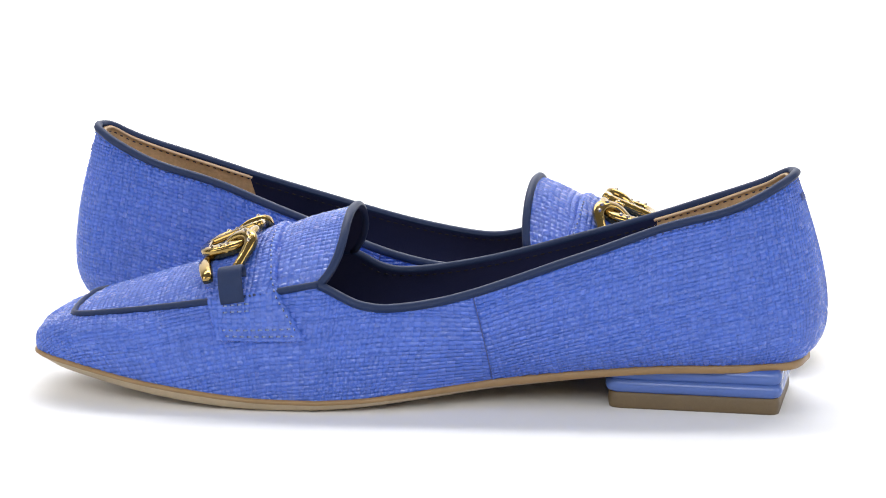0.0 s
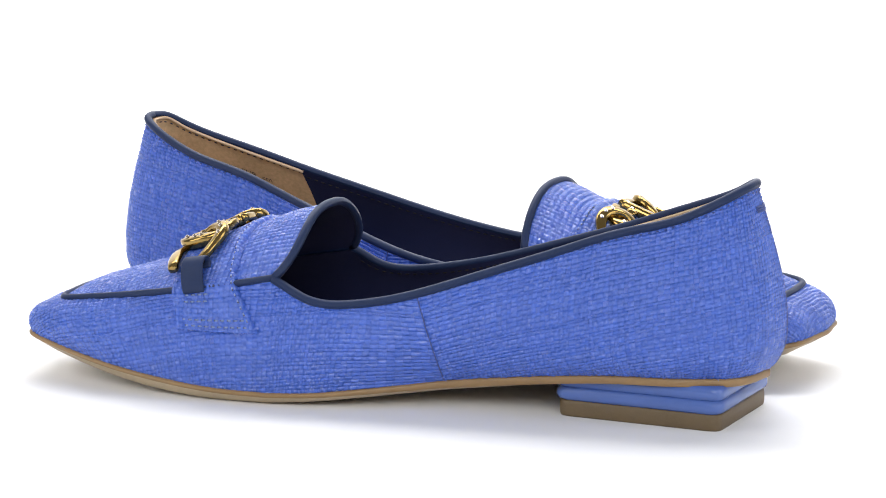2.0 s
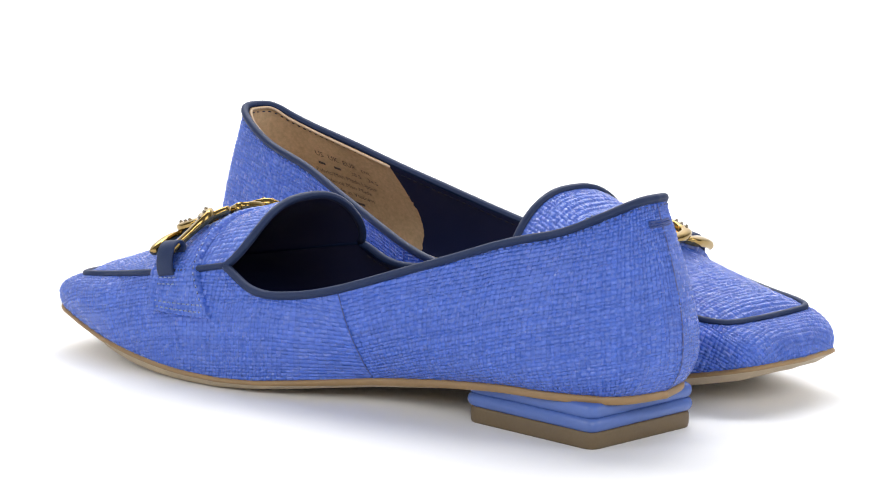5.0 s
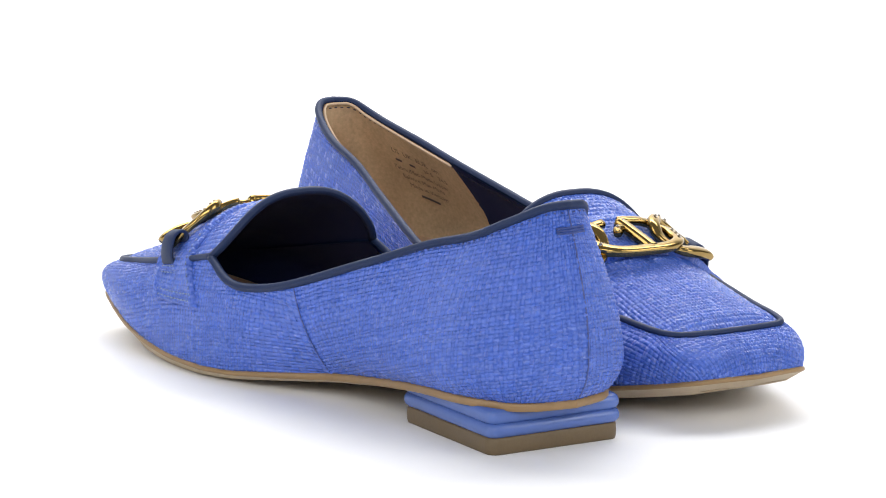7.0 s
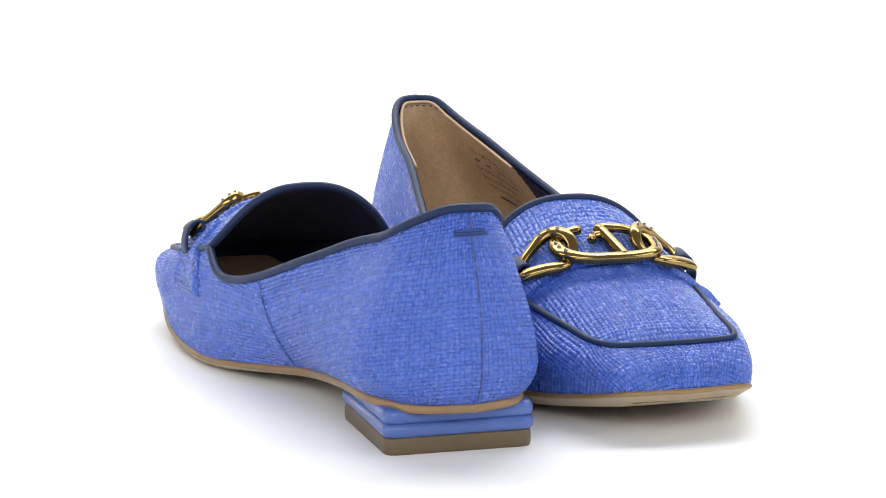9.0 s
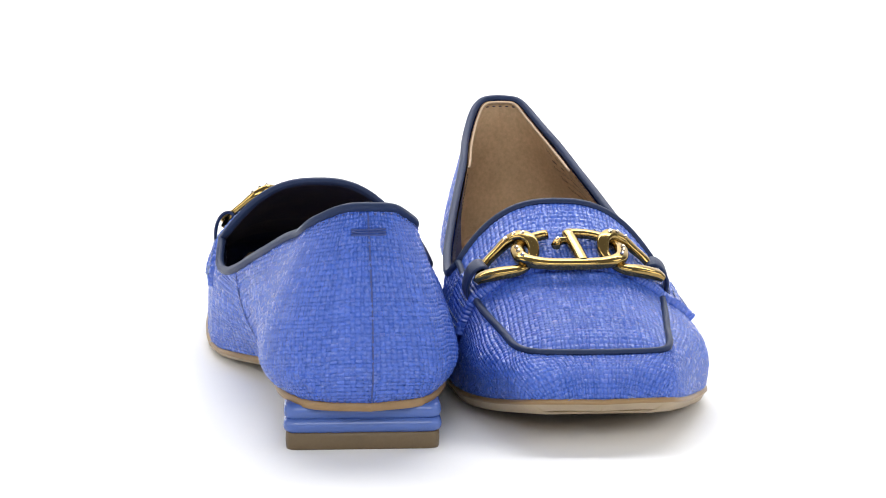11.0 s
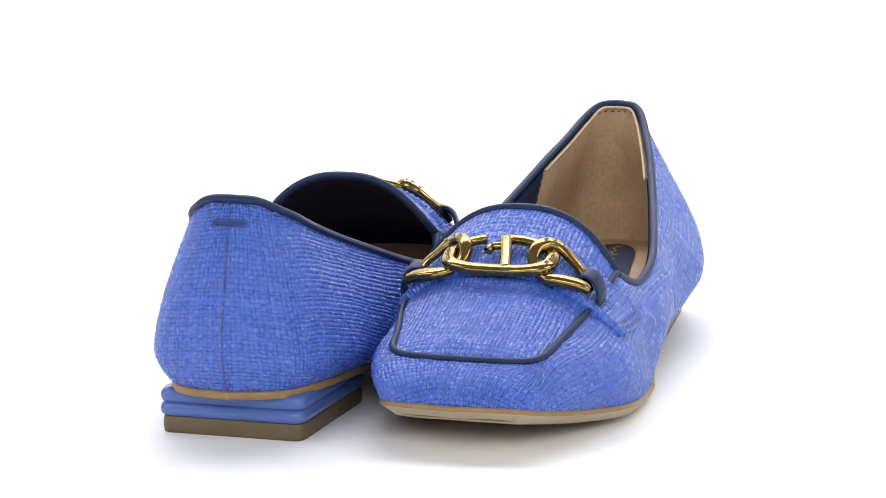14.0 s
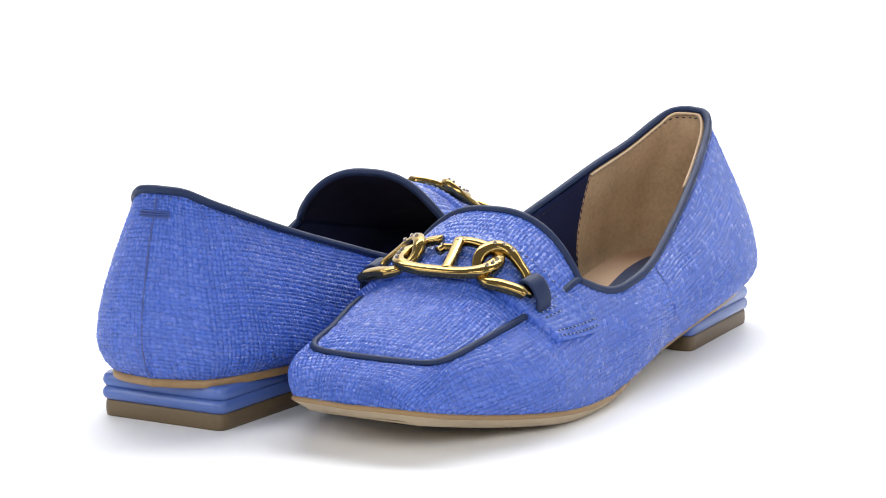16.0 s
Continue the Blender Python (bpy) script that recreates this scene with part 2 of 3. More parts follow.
MEDIAL = (
    (-0.0040, 0.0000, 0.0160, 0.0010, 0.0000, 0.0768, 0.0, 0.0060),
    (-0.0005, 0.0150, 0.0160, 0.0030, 0.0068, 0.0762, 0.0, 0.0055),
    (0.0065, 0.0235, 0.0160, 0.0105, 0.0118, 0.0718, 0.0, 0.0080),
    (0.0220, 0.0305, 0.0160, 0.0260, 0.0165, 0.0655, 0.0, 0.0105),
    (0.0450, 0.0345, 0.0152, 0.0480, 0.0220, 0.0575, 0.0, 0.0105),
    (0.0730, 0.0370, 0.0123, 0.0730, 0.0280, 0.0490, 0.1, 0.0090),
    (0.1000, 0.0380, 0.0090, 0.1060, 0.0350, 0.0393, 0.1, 0.0065),
    (0.1270, 0.0415, 0.0062, 0.1270, 0.0365, 0.0353, 0.3, 0.0045),
    (0.1420, 0.0435, 0.0046, 0.1420, 0.0360, 0.0357, 0.3, 0.0030),
    (0.1570, 0.0460, 0.0040, 0.1555, 0.0340, 0.0415, 0.3, 0.0018),
    (0.1770, 0.0472, 0.0044, 0.1780, 0.0335, 0.0370, 0.35, 0.0030),
    (0.1970, 0.0462, 0.0062, 0.1990, 0.0320, 0.0335, 0.4, 0.0050),
    (0.2175, 0.0396, 0.0086, 0.2190, 0.0300, 0.0302, 0.7, 0.0032),
    (0.2390, 0.0320, 0.0122, 0.2340, 0.0285, 0.0282, 0.7, 0.0018),
    (0.2512, 0.0258, 0.0150, 0.2400, 0.0250, 0.0274, 0.7, 0.0020),
    (0.2538, 0.0150, 0.0155, 0.2412, 0.0150, 0.0272, 0.75, 0.0020),
    (0.2552, 0.0050, 0.0155, 0.2415, 0.0050, 0.0272, 0.75, 0.0020),
)
SPAN, NOTCH = 12, 9 * 12  # samples per span; sample of the throat's corner
CROWN = ((0.140, 0.0215), (0.155, 0.0208), (0.165, 0.0192), (0.178, 0.0152), (0.199, 0.0090), (0.219, 0.0062), (0.234, 0.0035), (0.2415, 0.0))
ROWS = 40
FLIP_WALL, FLIP_TOP, FLIP_STRAP = {1: False, -1: True}, {1: True, -1: False}, {1: True, -1: False}


def half(table, sign, collar, notch, swell, rim):
    """One side of a shoe; collar: how far its heel's rim is pushed forward, aside and up; notch: its throat corner forward;
    swell: how full the heel's side is; rim: how wide the shoulders of its rim are."""
    s = np.concatenate([spline(table[:10], SPAN)[:-1], spline(table[9:], SPAN)])
    tuck = np.interp(s[:, 0], [-0.004, 0.003, 0.012, 0.050, 0.080, 0.110], [0.0025, 0.0036, 0.0046, 0.0046, 0.0025, 0.0])
    s[:, 1] *= sign
    s[:, 4] *= sign * (1 + (rim - 1) * np.exp(-((s[:, 3] - 0.014) / 0.012) ** 2))
    s[:, 7] *= np.interp(s[:, 3], [0.0, 0.015, 0.09, 0.13], [1, swell, swell, 1])
    s[:, 3] += notch * np.exp(-((s[:, 3] - 0.1555) / 0.010) ** 2)
    push = np.exp(-(s[:, 3:4] / 0.035) ** 2) * np.array(collar)
    s[:, 3:6] += push
    s[:, :2] += 0.6 * push[:, :2]
    return np.column_stack([s, tuck])


def outward(S):
    """Level unit vectors that point out of the shoe along its outline."""
    t = np.gradient(S[:, :2], axis=0)
    t /= np.linalg.norm(t, axis=1)[:, None] + 1e-9
    out = np.stack([t[:, 1], -t[:, 0]], -1)
    spine = np.column_stack([np.clip(S[:, 0], 0.03, 0.235), np.zeros(len(S))])
    out *= np.sign(np.sum(out * (S[:, :2] - spine), axis=1) + 1e-12)[:, None]
    for k in (0, -1):
        if abs(S[k, 1]) < 0.006 and abs(out[k, 0]) > 0.5:
            out[k] = (np.sign(out[k, 0]), 0)
    return out


def wall_points(S, rows, inset=0.0, lift=0.0, low=0.0):
    """The wall between the two outlines: P[i, j], from the sole (j = 0) to the upper edge."""
    v = np.linspace(low, 1, rows)[None, :, None]
    f, u = S[:, None, :3], S[:, None, 3:6]
    p, bul = S[:, None, 6:7], S[:, None, 7:8]
    a = v * (1 - p) + p * (1 - np.cos(v * np.pi / 2))
    b = v * (1 - p) + p * np.sin(v * np.pi / 2)
    P = np.concatenate([f[..., :2] + (u[..., :2] - f[..., :2]) * a, f[..., 2:] + (u[..., 2:] - f[..., 2:]) * b], -1)
    out = outward(S)
    low_full = np.interp(S[:, 0], [0.05, 0.10], [0.7, 1.0])[:, None, None]
    P[..., :2] += out[:, None] * (bul * np.sin(np.pi * np.clip(v, 0, 1) ** low_full) - S[:, None, 8:9] * np.clip(1 - v / 0.2, 0, 1) ** 2 - inset)
    P[..., 2] += lift
    return P


def arc_uv(P):
    du = np.linalg.norm(np.diff(P[:, P.shape[1] // 3], axis=0), axis=1)
    u = np.concatenate([[0], np.cumsum(du)])
    dv = np.linalg.norm(np.diff(P, axis=1), axis=2)
    v = np.concatenate([np.zeros((len(P), 1)), np.cumsum(dv, axis=1)], 1)
    return np.stack([np.broadcast_to(u[:, None], v.shape), v], -1)


def apron_points(L, M, lean, lift=0.0, cols=41):
    """The top panel, from the toe's seam back to the tongue's free edge."""
    l, m = L[NOTCH:][::-1, 3:6], M[NOTCH:][::-1, 3:6]
    q = np.linspace(-1, 1, cols)[None, :, None]
    P = l[:, None] * (1 - q) / 2 + m[:, None] * (1 + q) / 2
    xm = P[:, cols // 2, 0].copy()
    crown = np.interp(xm, [c[0] for c in CROWN], [c[1] for c in CROWN])
    power = 2.5 + 0.7 * np.clip((xm - 0.150) / 0.07, 0, 1)
    P[..., 2] += crown[:, None] * (1 - np.abs(q[..., 0]) ** power[:, None])
    back = np.clip((0.185 - xm) / 0.029, 0, 1) ** 1.5
    P[..., 0] -= lean * back[:, None] * (1 - np.abs(q[..., 0]) ** 8)
    P[..., 2] += lift
    return P


class Skin:
    """The front of the upper as one surface: a metres across (medial +), x metres along, h above it."""

    def __init__(self, L, M, lean):
        A = apron_points(L, M, lean)[::-1]
        wl, wm = wall_points(L, 30)[NOTCH:], wall_points(M, 30)[NOTCH:]
        G = np.concatenate([wl[:, :-1], A, wm[:, ::-1][:, 1:]], 1)
        self.G, c = G, 29 + 20
        self.x = L[NOTCH:, 3]
        d = np.concatenate([np.zeros((len(G), 1)), np.cumsum(np.linalg.norm(np.diff(G, axis=1), axis=2), axis=1)], 1)
        d = d - d[:, c:c + 1]
        for k in range(len(G)):
            lo, hi = d[k, 29], d[k, 69]
            r = d[k]
            d[k] = np.where(r < lo, r - lo - 0.036, np.where(r > hi, r - hi + 0.036, np.where(r < 0, -r / lo, r / hi) * 0.036))
        self.a = d

    def flat(self, a, x):
        r = np.interp(x, self.x[:70], np.arange(70))
        k = int(min(r, 68))
        f = r - k
        p = [np.array([np.interp(a, self.a[i], self.G[i, :, j]) for j in range(3)]) for i in (k, k + 1)]
        return p[0] * (1 - f) + p[1] * f

    def normal(self, a, x):
        e = 0.0012
        n = np.cross(self.flat(a, x + e) - self.flat(a, x - e), self.flat(a + e, x) - self.flat(a - e, x))
        n /= np.linalg.norm(n) + 1e-12
        p = self.flat(a, x)
        return n if np.dot(n, p - np.array([p[0], 0.002, 0.005])) > 0 else -n

    def at(self, a, x, h=0.0):
        return self.flat(a, x) + self.normal(a, x) * h


def dashes(name, path, normal, mat, parent, length=0.0016, gap=0.0011, r=0.00028):
    """A row of stitches along a path, as one part."""
    path = np.asarray(path)
    d = np.concatenate([[0], np.cumsum(np.linalg.norm(np.diff(path, axis=0), axis=1))])
    verts, faces = [], []
    s = gap
    while s + length < d[-1]:
        ring = []
        for k, (t, w, hh) in enumerate(((0, 0.3, -0.6), (0.2, 1, 0.5), (0.8, 1, 0.5), (1, 0.3, -0.6))):
            p = np.array([np.interp(s + t * length, d, path[:, j]) for j in range(3)])
            nn = np.array([np.interp(s + t * length, d, normal[:, j]) for j in range(3)])
            q = np.array([np.interp(min(s + length, d[-1]), d, path[:, j]) - np.interp(s, d, path[:, j]) for j in range(3)])
            q /= np.linalg.norm(q) + 1e-12
            side = np.cross(q, nn)
            c = p + nn * r * hh
            ring.append([c + side * r * w, c + nn * r * w * 0.8, c - side * r * w, c - nn * r * w * 0.8])
        b = len(verts)
        verts += [tuple(v) for q in ring for v in q]
        for i in range(3):
            for j in range(4):
                faces.append((b + 4 * i + j, b + 4 * i + (j + 1) % 4, b + 4 * i + 4 + (j + 1) % 4, b + 4 * i + 4 + j))
        s += length + gap
    me = bpy.data.meshes.new(name)
    me.from_pydata(verts, [], faces)
    return link_part(name, me, mat, parent)


def double_row(path, normal, parent):
    """Pale thread with the dark needle holes between."""
    dashes("stitching", path, normal, THREAD_PALE, parent, 0.0015, 0.0009, 0.0003)
    dashes("needle_holes", path + normal * 0.0001, normal, THREAD, parent, 0.0006, 0.0018, 0.00024)


def band(name, path, side, width, thick, mat, parent, label=""):
    """A leather strip along a path, with rounded edges."""
    path, side = np.asarray(path), np.asarray(side)
    tan = np.gradient(path, axis=0)
    nor = np.cross(tan, side)
    nor /= np.linalg.norm(nor, axis=1)[:, None]
    w, t = width / 2, thick / 2
    prof = ((-w, 0), (-w * 0.97, t * 0.7), (-w * 0.85, t), (w * 0.85, t), (w * 0.97, t * 0.7), (w, 0), (w * 0.97, -t * 0.7), (w * 0.85, -t), (-w * 0.85, -t), (-w * 0.97, -t * 0.7), (-w, 0))
    P = np.stack([path + side * a + nor * b for a, b in prof], 1)
    P = np.concatenate([np.repeat(path[:1, None], P.shape[1], 1), P, np.repeat(path[-1:, None], P.shape[1], 1)])
    return sheet(name, P, mat, parent, label)


def gem(parent, p, r):
    bm = bmesh.new()
    bmesh.ops.create_icosphere(bm, subdivisions=1, radius=r, matrix=Matrix.Translation(Vector(p)))
    return part("crystal", bm, GEM, parent, smooth=False)


def frays(shoe, line, out, seed):
    """Short loose fibres where the raffia meets the welt."""
    rng = np.random.RandomState(seed)
    verts, faces = [], []
    for _ in range(150):
        k = rng.randint(2, len(line) - 3)
        o, t = np.append(out[k], 0), line[k + 1] - line[k]
        t = t / (np.linalg.norm(t) + 1e-9)
        p = line[k] + t * rng.uniform(-0.001, 0.001) + o * 0.0002 + np.array([0, 0, 0.0003])
        q = p + o * rng.uniform(0.0003, 0.0010) + t * rng.normal(0, 0.0009) + np.array([0, 0, rng.uniform(-0.0007, 0.0012)])
        w, b = rng.uniform(0.00008, 0.0002), len(verts)
        verts += [tuple(p + t * w), tuple(p - t * w), tuple(p + np.array([0, 0, 2 * w])), tuple(q)]
        faces += [(b, b + 1, b + 3), (b + 1, b + 2, b + 3), (b + 2, b, b + 3)]
    me = bpy.data.meshes.new("frayed_fibres")
    me.from_pydata(verts, [], faces)
    return tagged(link_part("frayed_fibres", me, THREAD_PALE, shoe, "pale frayed raffia ends along the sole"), kind="stuff")


STRAP_A = (0.0, 0.020, 0.031, 0.037, 0.0475)
STRAP_BACK = (0.1725, 0.1725, 0.1710, 0.1680, 0.1590)
STRAP_FRONT = (0.1935, 0.1935, 0.1930, 0.1925, 0.1900)


def patch(q, k):
    """The strap's ends reach further down the wall towards its rear edge (k = 0)."""
    over = max(0.0, abs(q) - 0.036)
    return math.copysign(min(abs(q), 0.036) + over * (1.08 + 0.42 * (1 - k)), q)


def saddle(shoe, skin, sign):
    """The woven strap over the instep with its keepers and the gold chain."""
    a = np.concatenate([[-0.0477], np.linspace(-0.0475, 0.0475, 81), [0.0477]])
    t = np.array([0, 0.02, 0.06, 0.12, 0.3, 0.5, 0.7, 0.88, 0.94, 0.98, 1])
    hh = np.array([0.0001, 0.0013, 0.0018, 0.0016, 0.0014, 0.0013, 0.0014, 0.0018, 0.0023, 0.0019, 0.0001])
    P = np.empty((len(a), len(t), 3))
    uv = np.empty((len(a), len(t), 2))
    for i, q in enumerate(a):
        x0, x1 = np.interp(abs(q), STRAP_A, STRAP_BACK), np.interp(abs(q), STRAP_A, STRAP_FRONT)
        for j, k in enumerate(t):
            x = x0 + (x1 - x0) * k
            low = 0.1 if i in (0, len(a) - 1) else 1.0
            P[i, j] = skin.at(patch(q, k), x, hh[j] * low)
            uv[i, j] = (x, q)
    woven("saddle_strap", P, uv, shoe, "blue woven strap stitched across the instep", flip=FLIP_STRAP[sign])

    def line(points):
        pts, nor = [], []
        for q, x in points:
            x0, x1 = np.interp(abs(q), STRAP_A, STRAP_BACK), np.interp(abs(q), STRAP_A, STRAP_FRONT)
            w = patch(q, (x - x0) / (x1 - x0))
            pts.append(skin.at(w, x, 0.0017))
            nor.append(skin.normal(w, x))
        return np.array(pts), np.array(nor)

    for s in (-1, 1):
        for q in (0.0463, 0.0446):
            x0, x1 = np.interp(q, STRAP_A, STRAP_BACK) + 0.0014, np.interp(q, STRAP_A, STRAP_FRONT) - 0.0014
            double_row(*line([(s * q, x) for x in np.linspace(x0, x1, 14)]), shoe)
        for off in (0.0378, 0.0396):
            double_row(*line([(s * off, x) for x in np.linspace(0.1775, 0.1875, 8)]), shoe)
        for tab, d in ((STRAP_BACK, 0.0014), (STRAP_FRONT, -0.0014)):
            double_row(*line([(s * q, np.interp(q, STRAP_A, tab) + d) for q in np.linspace(0.008, 0.0463, 30)]), shoe)
        # keeper loop
        xk = 0.1838
        path = [(0.0372, 0.0012), (0.0362, 0.0022), (0.0345, 0.0038), (0.0322, 0.0052), (0.0298, 0.0060), (0.0276, 0.0056), (0.0266, 0.0042), (0.0270, 0.0026), (0.0286, 0.0016)]
        pts = spline([skin.at(s * q, xk, h) for q, h in path], 4)
        side = np.tile((skin.flat(s * 0.036, xk + 0.002) - skin.flat(s * 0.036, xk - 0.002)), (len(pts), 1))
        side /= np.linalg.norm(side, axis=1)[:, None]
        band("keeper_loop", pts, side, 0.0082, 0.0012, NAVY, shoe, "navy leather loop that holds the chain")
        # ring link: from its cut tip before the loop, round its set end, and back into the loop
        xr = xk + 0.0022
        way = np.array([(0.0310, 0.0052, 0.0052, 0.0016), (0.0290, 0.0056, 0.0051, 0.0020), (0.0245, 0.0069, 0.0040, 0.0022),
                        (0.0190, 0.0080, 0.0030, 0.0020), (0.0148, 0.0062, 0.0026, 0.0016), (0.0116, 0.0022, 0.0034, 0.0018),
                        (0.0112, -0.0022, 0.0050, 0.0021), (0.0134, -0.0060, 0.0052, 0.0022), (0.0170, -0.0070, 0.0044, 0.0021),
                        (0.0215, -0.0054, 0.0038, 0.0017), (0.0265, -0.0032, 0.0036, 0.0016), (0.0312, 0.0008, 0.0028, 0.0015)])
        way = spline(way, 6)
        pts = np.array([skin.at(s * q, xr + d, h) for q, d, h, _ in way])
        nor = np.array([skin.normal(s * q, xr + d) for q, d, _, _ in way])
        ring = tube("ring_link", pts, way[:, 3], GOLD, shoe, "polished gold ring of the chain", sides=16, squash=0.8, up=nor, square=0.62)
        for k in (41, 45, 49):
            gem(ring, pts[k] + nor[k] * 0.8 * way[k, 3], 0.00085)
    # centre link, open on its rear side
    pts, nor, rad = [], [], []
    xk = 0.1866
    for phi in np.linspace(-np.pi / 2, 3 * np.pi / 2 - 0.20, 96):
        c, sn = np.cos(phi), np.sin(phi)
        q = 0.0004 + 0.0164 * np.sign(c) * abs(c) ** 0.62
        x = xk + 0.0008 + 0.0080 * np.sign(sn) * abs(sn) ** 0.7
        h = 0.0040 + 0.0014 * sn * c * c
        pts.append(skin.at(q, x, h))
        nor.append(skin.normal(q, x))
        rad.append(0.0016 + 0.0003 * (sn > 0) * sn + 0.0008 * c ** 4)
    pts, nor = np.array(pts), np.array(nor)
    link = tube("centre_link", pts, np.array(rad), GOLD, shoe, "polished gold oblong link of the chain", sides=16, squash=0.85, up=nor, square=0.6)
    bar = [(0.0005, xk - 0.0072), (0.0016, xk - 0.003), (0.0030, xk + 0.003), (0.0042, xk + 0.0084)]
    tube("cross_bar", spline([skin.at(q, x, 0.0038) for q, x in bar], 6), 0.0019, GOLD, link, up=skin.normal(0, xk), square=0.6)
    knob = [(0.0012, xk - 0.0040), (-0.0012, xk - 0.0035), (-0.0030, xk - 0.0030), (-0.0040, xk - 0.0010)]
    tube("hook", spline([skin.at(q, x, 0.0040) for q, x in knob], 6), np.linspace(0.0012, 0.0016, 19), GOLD, link, up=skin.normal(0, xk))
    gem(link, skin.at(-0.0032, xk - 0.0030, 0.0054), 0.0007)
    gem(link, skin.at(0.0008, xk - 0.0058, 0.0053), 0.0007)
    for s in (-1, 1):
        for q, x in ((0.0164, -0.0005), (0.0160, 0.0018), (0.0150, 0.0038)):
            p = np.argmin(np.linalg.norm(pts - skin.at(0.0008 + s * q, xk + x, 0.0045), axis=1))
            gem(link, pts[p] + nor[p] * 0.85 * rad[p], 0.00085)


def make_shoe(sign, lean, collar, notches, swell, rim, back=0.0, aside=0.0):
    shoe = new("loafer")
    L, M = half(LATERAL, -sign, collar, notches[0], swell[0], rim), half(MEDIAL, sign, collar, notches[1], swell[1], rim)
    for S in (L, M):
        S[:, 1] += aside * np.interp(S[:, 0], [0.05, 0.10], [1, 0])
        S[:, 0] -= back * np.interp(S[:, 0], [0.0, 0.025], [1, 0])
    loop = np.concatenate([L, M[::-1][1:]])
    W = wall_points(loop, ROWS)
    W[-1] = W[0]
    seam, last_k = SPAN * 6, 2 * len(L) - 2
    Q = np.concatenate([W[last_k - seam:], W[1:seam + 1]])
    quv = arc_uv(Q)
    quv[..., 0] -= quv[seam, 0, 0]
    quv[..., 1] += 0.2 * np.sqrt(quv[..., 0] ** 2 + 0.012 ** 2)
    woven("quarter", Q, quv, shoe, "blue woven raffia heel quarter", flip=FLIP_WALL[sign])
    V = W[seam:last_k - seam + 1]
    rise = np.concatenate([np.zeros((len(V), 1)), np.linalg.norm(np.diff(V, axis=1), axis=2).cumsum(1)], 1)
    tall = np.convolve(np.pad(rise[:, -1], 30, "edge"), np.ones(61) / 61, "valid")
    down = (tall[:, None] - rise)[..., None]
    fan = outward(loop)
    for c in (0, 1):
        fan[20:-20, c] = np.convolve(fan[:, c], np.ones(41) / 41, "same")[20:-20]
    fan /= np.linalg.norm(fan, axis=1)[:, None]
    edge_line = V[:, -1:, :2].copy()
    for c in (0, 1):
        edge_line[:, 0, c] = np.convolve(np.pad(edge_line[:, 0, c], 15, "reflect", reflect_type="odd"), np.ones(31) / 31, "valid")
    vuv = edge_line + down * fan[seam:last_k - seam + 1, None]
    woven("vamp", V, vuv, shoe, "blue woven raffia vamp round the toe", flip=FLIP_WALL[sign])
    A = apron_points(L, M, lean)
    uv = np.stack(np.broadcast_arrays(A[..., 0], A[..., 1]), -1)
    woven("apron", A, uv, shoe, "blue woven raffia top panel and tongue", flip=FLIP_TOP[sign])
    # lining: tan suede round the heel with a curved front edge, navy ahead of it
    v = np.linspace(0, 1, 18)
    edge = SPAN * 4 + 1.5 * np.sin(np.pi * v)
    def cut(S, lo, hi, n):
        w = wall_points(S, 18, 0.0019, -0.0006)
        out = np.empty((n, 18, 3))
        for j in range(18):
            k = np.linspace(lo[j], hi[j], n)
            for c in range(3):
                out[:, j, c] = np.interp(k, np.arange(len(w)), w[:, j, c])
        return out
    zero, last = np.zeros(18), np.full(18, len(L) - 1.0)
    heel_in = np.concatenate([cut(M, zero, edge, 50)[::-1], cut(L, zero, edge, 50)[1:]])
    sheet("heel_lining", heel_in, TAN, shoe, "tan suede heel lining")
    for S in (L, M):
        sheet("side_lining", cut(S, edge - 0.5, last, 130), NAVY_IN, shoe, "dark navy lining")
        row = wall_points(S, 18, 0.0024, -0.0006)[SPAN * 4:NOTCH - 2, 16]
        inward = np.column_stack([-outward(S)[SPAN * 4:NOTCH - 2], np.zeros(len(row))])
        dashes("lining_stitch", row, inward, THREAD_BLACK, shoe, 0.0016, 0.0012, 0.00022)
    sheet("tongue_lining", apron_points(L, M, lean, -0.0012), NAVY_IN, shoe)
    edge_in = heel_in[:, -1].copy()
    edge_in[:, :2] -= outward(np.column_stack([edge_in[:, :2], edge_in])) * 0.0006
    tube("lining_edge", edge_in + np.array([0, 0, -0.0006]), 0.0005, EDGE, shoe, "pale raw edge of the suede lining")
    inner = heel_in[:, -2] * 0.6 + heel_in[:, -1] * 0.4
    dashes("stitching", inner, -np.column_stack([outward(np.column_stack([inner[:, :2], inner])), np.zeros(len(inner))]), THREAD, shoe, 0.0014, 0.0012, 0.00022)
    # piping
    top = np.concatenate([L[:NOTCH + 1][::-1, 3:6], M[1:NOTCH + 1, 3:6]])
    wob = 0.00012 * np.sin(np.arange(len(top)) * 0.31)
    top[:, 2] += wob
    tube("topline_piping", top, 0.00145, NAVY, shoe, "navy leather piping")
    ap = np.concatenate([L[NOTCH:, 3:6], M[NOTCH:][::-1, 3:6][1:]])
    ap[:, 2] += 0.0004
    tube("apron_piping", ap, 0.0012, NAVY, shoe, "navy leather piping")
    tube("tongue_piping", A[-1], 0.00145, NAVY, shoe, "navy leather piping")
    for S in (L, M):
        w = wall_points(S[:NOTCH], 30)
        o = np.column_stack([outward(S[:NOTCH]), np.zeros(NOTCH)])
        q = w[:, 28].copy()
        q[:, :2] += o[:, :2] * 0.0003
        dashes("stitching", q, o, TAB, shoe, 0.0009, 0.0018, 0.00026)
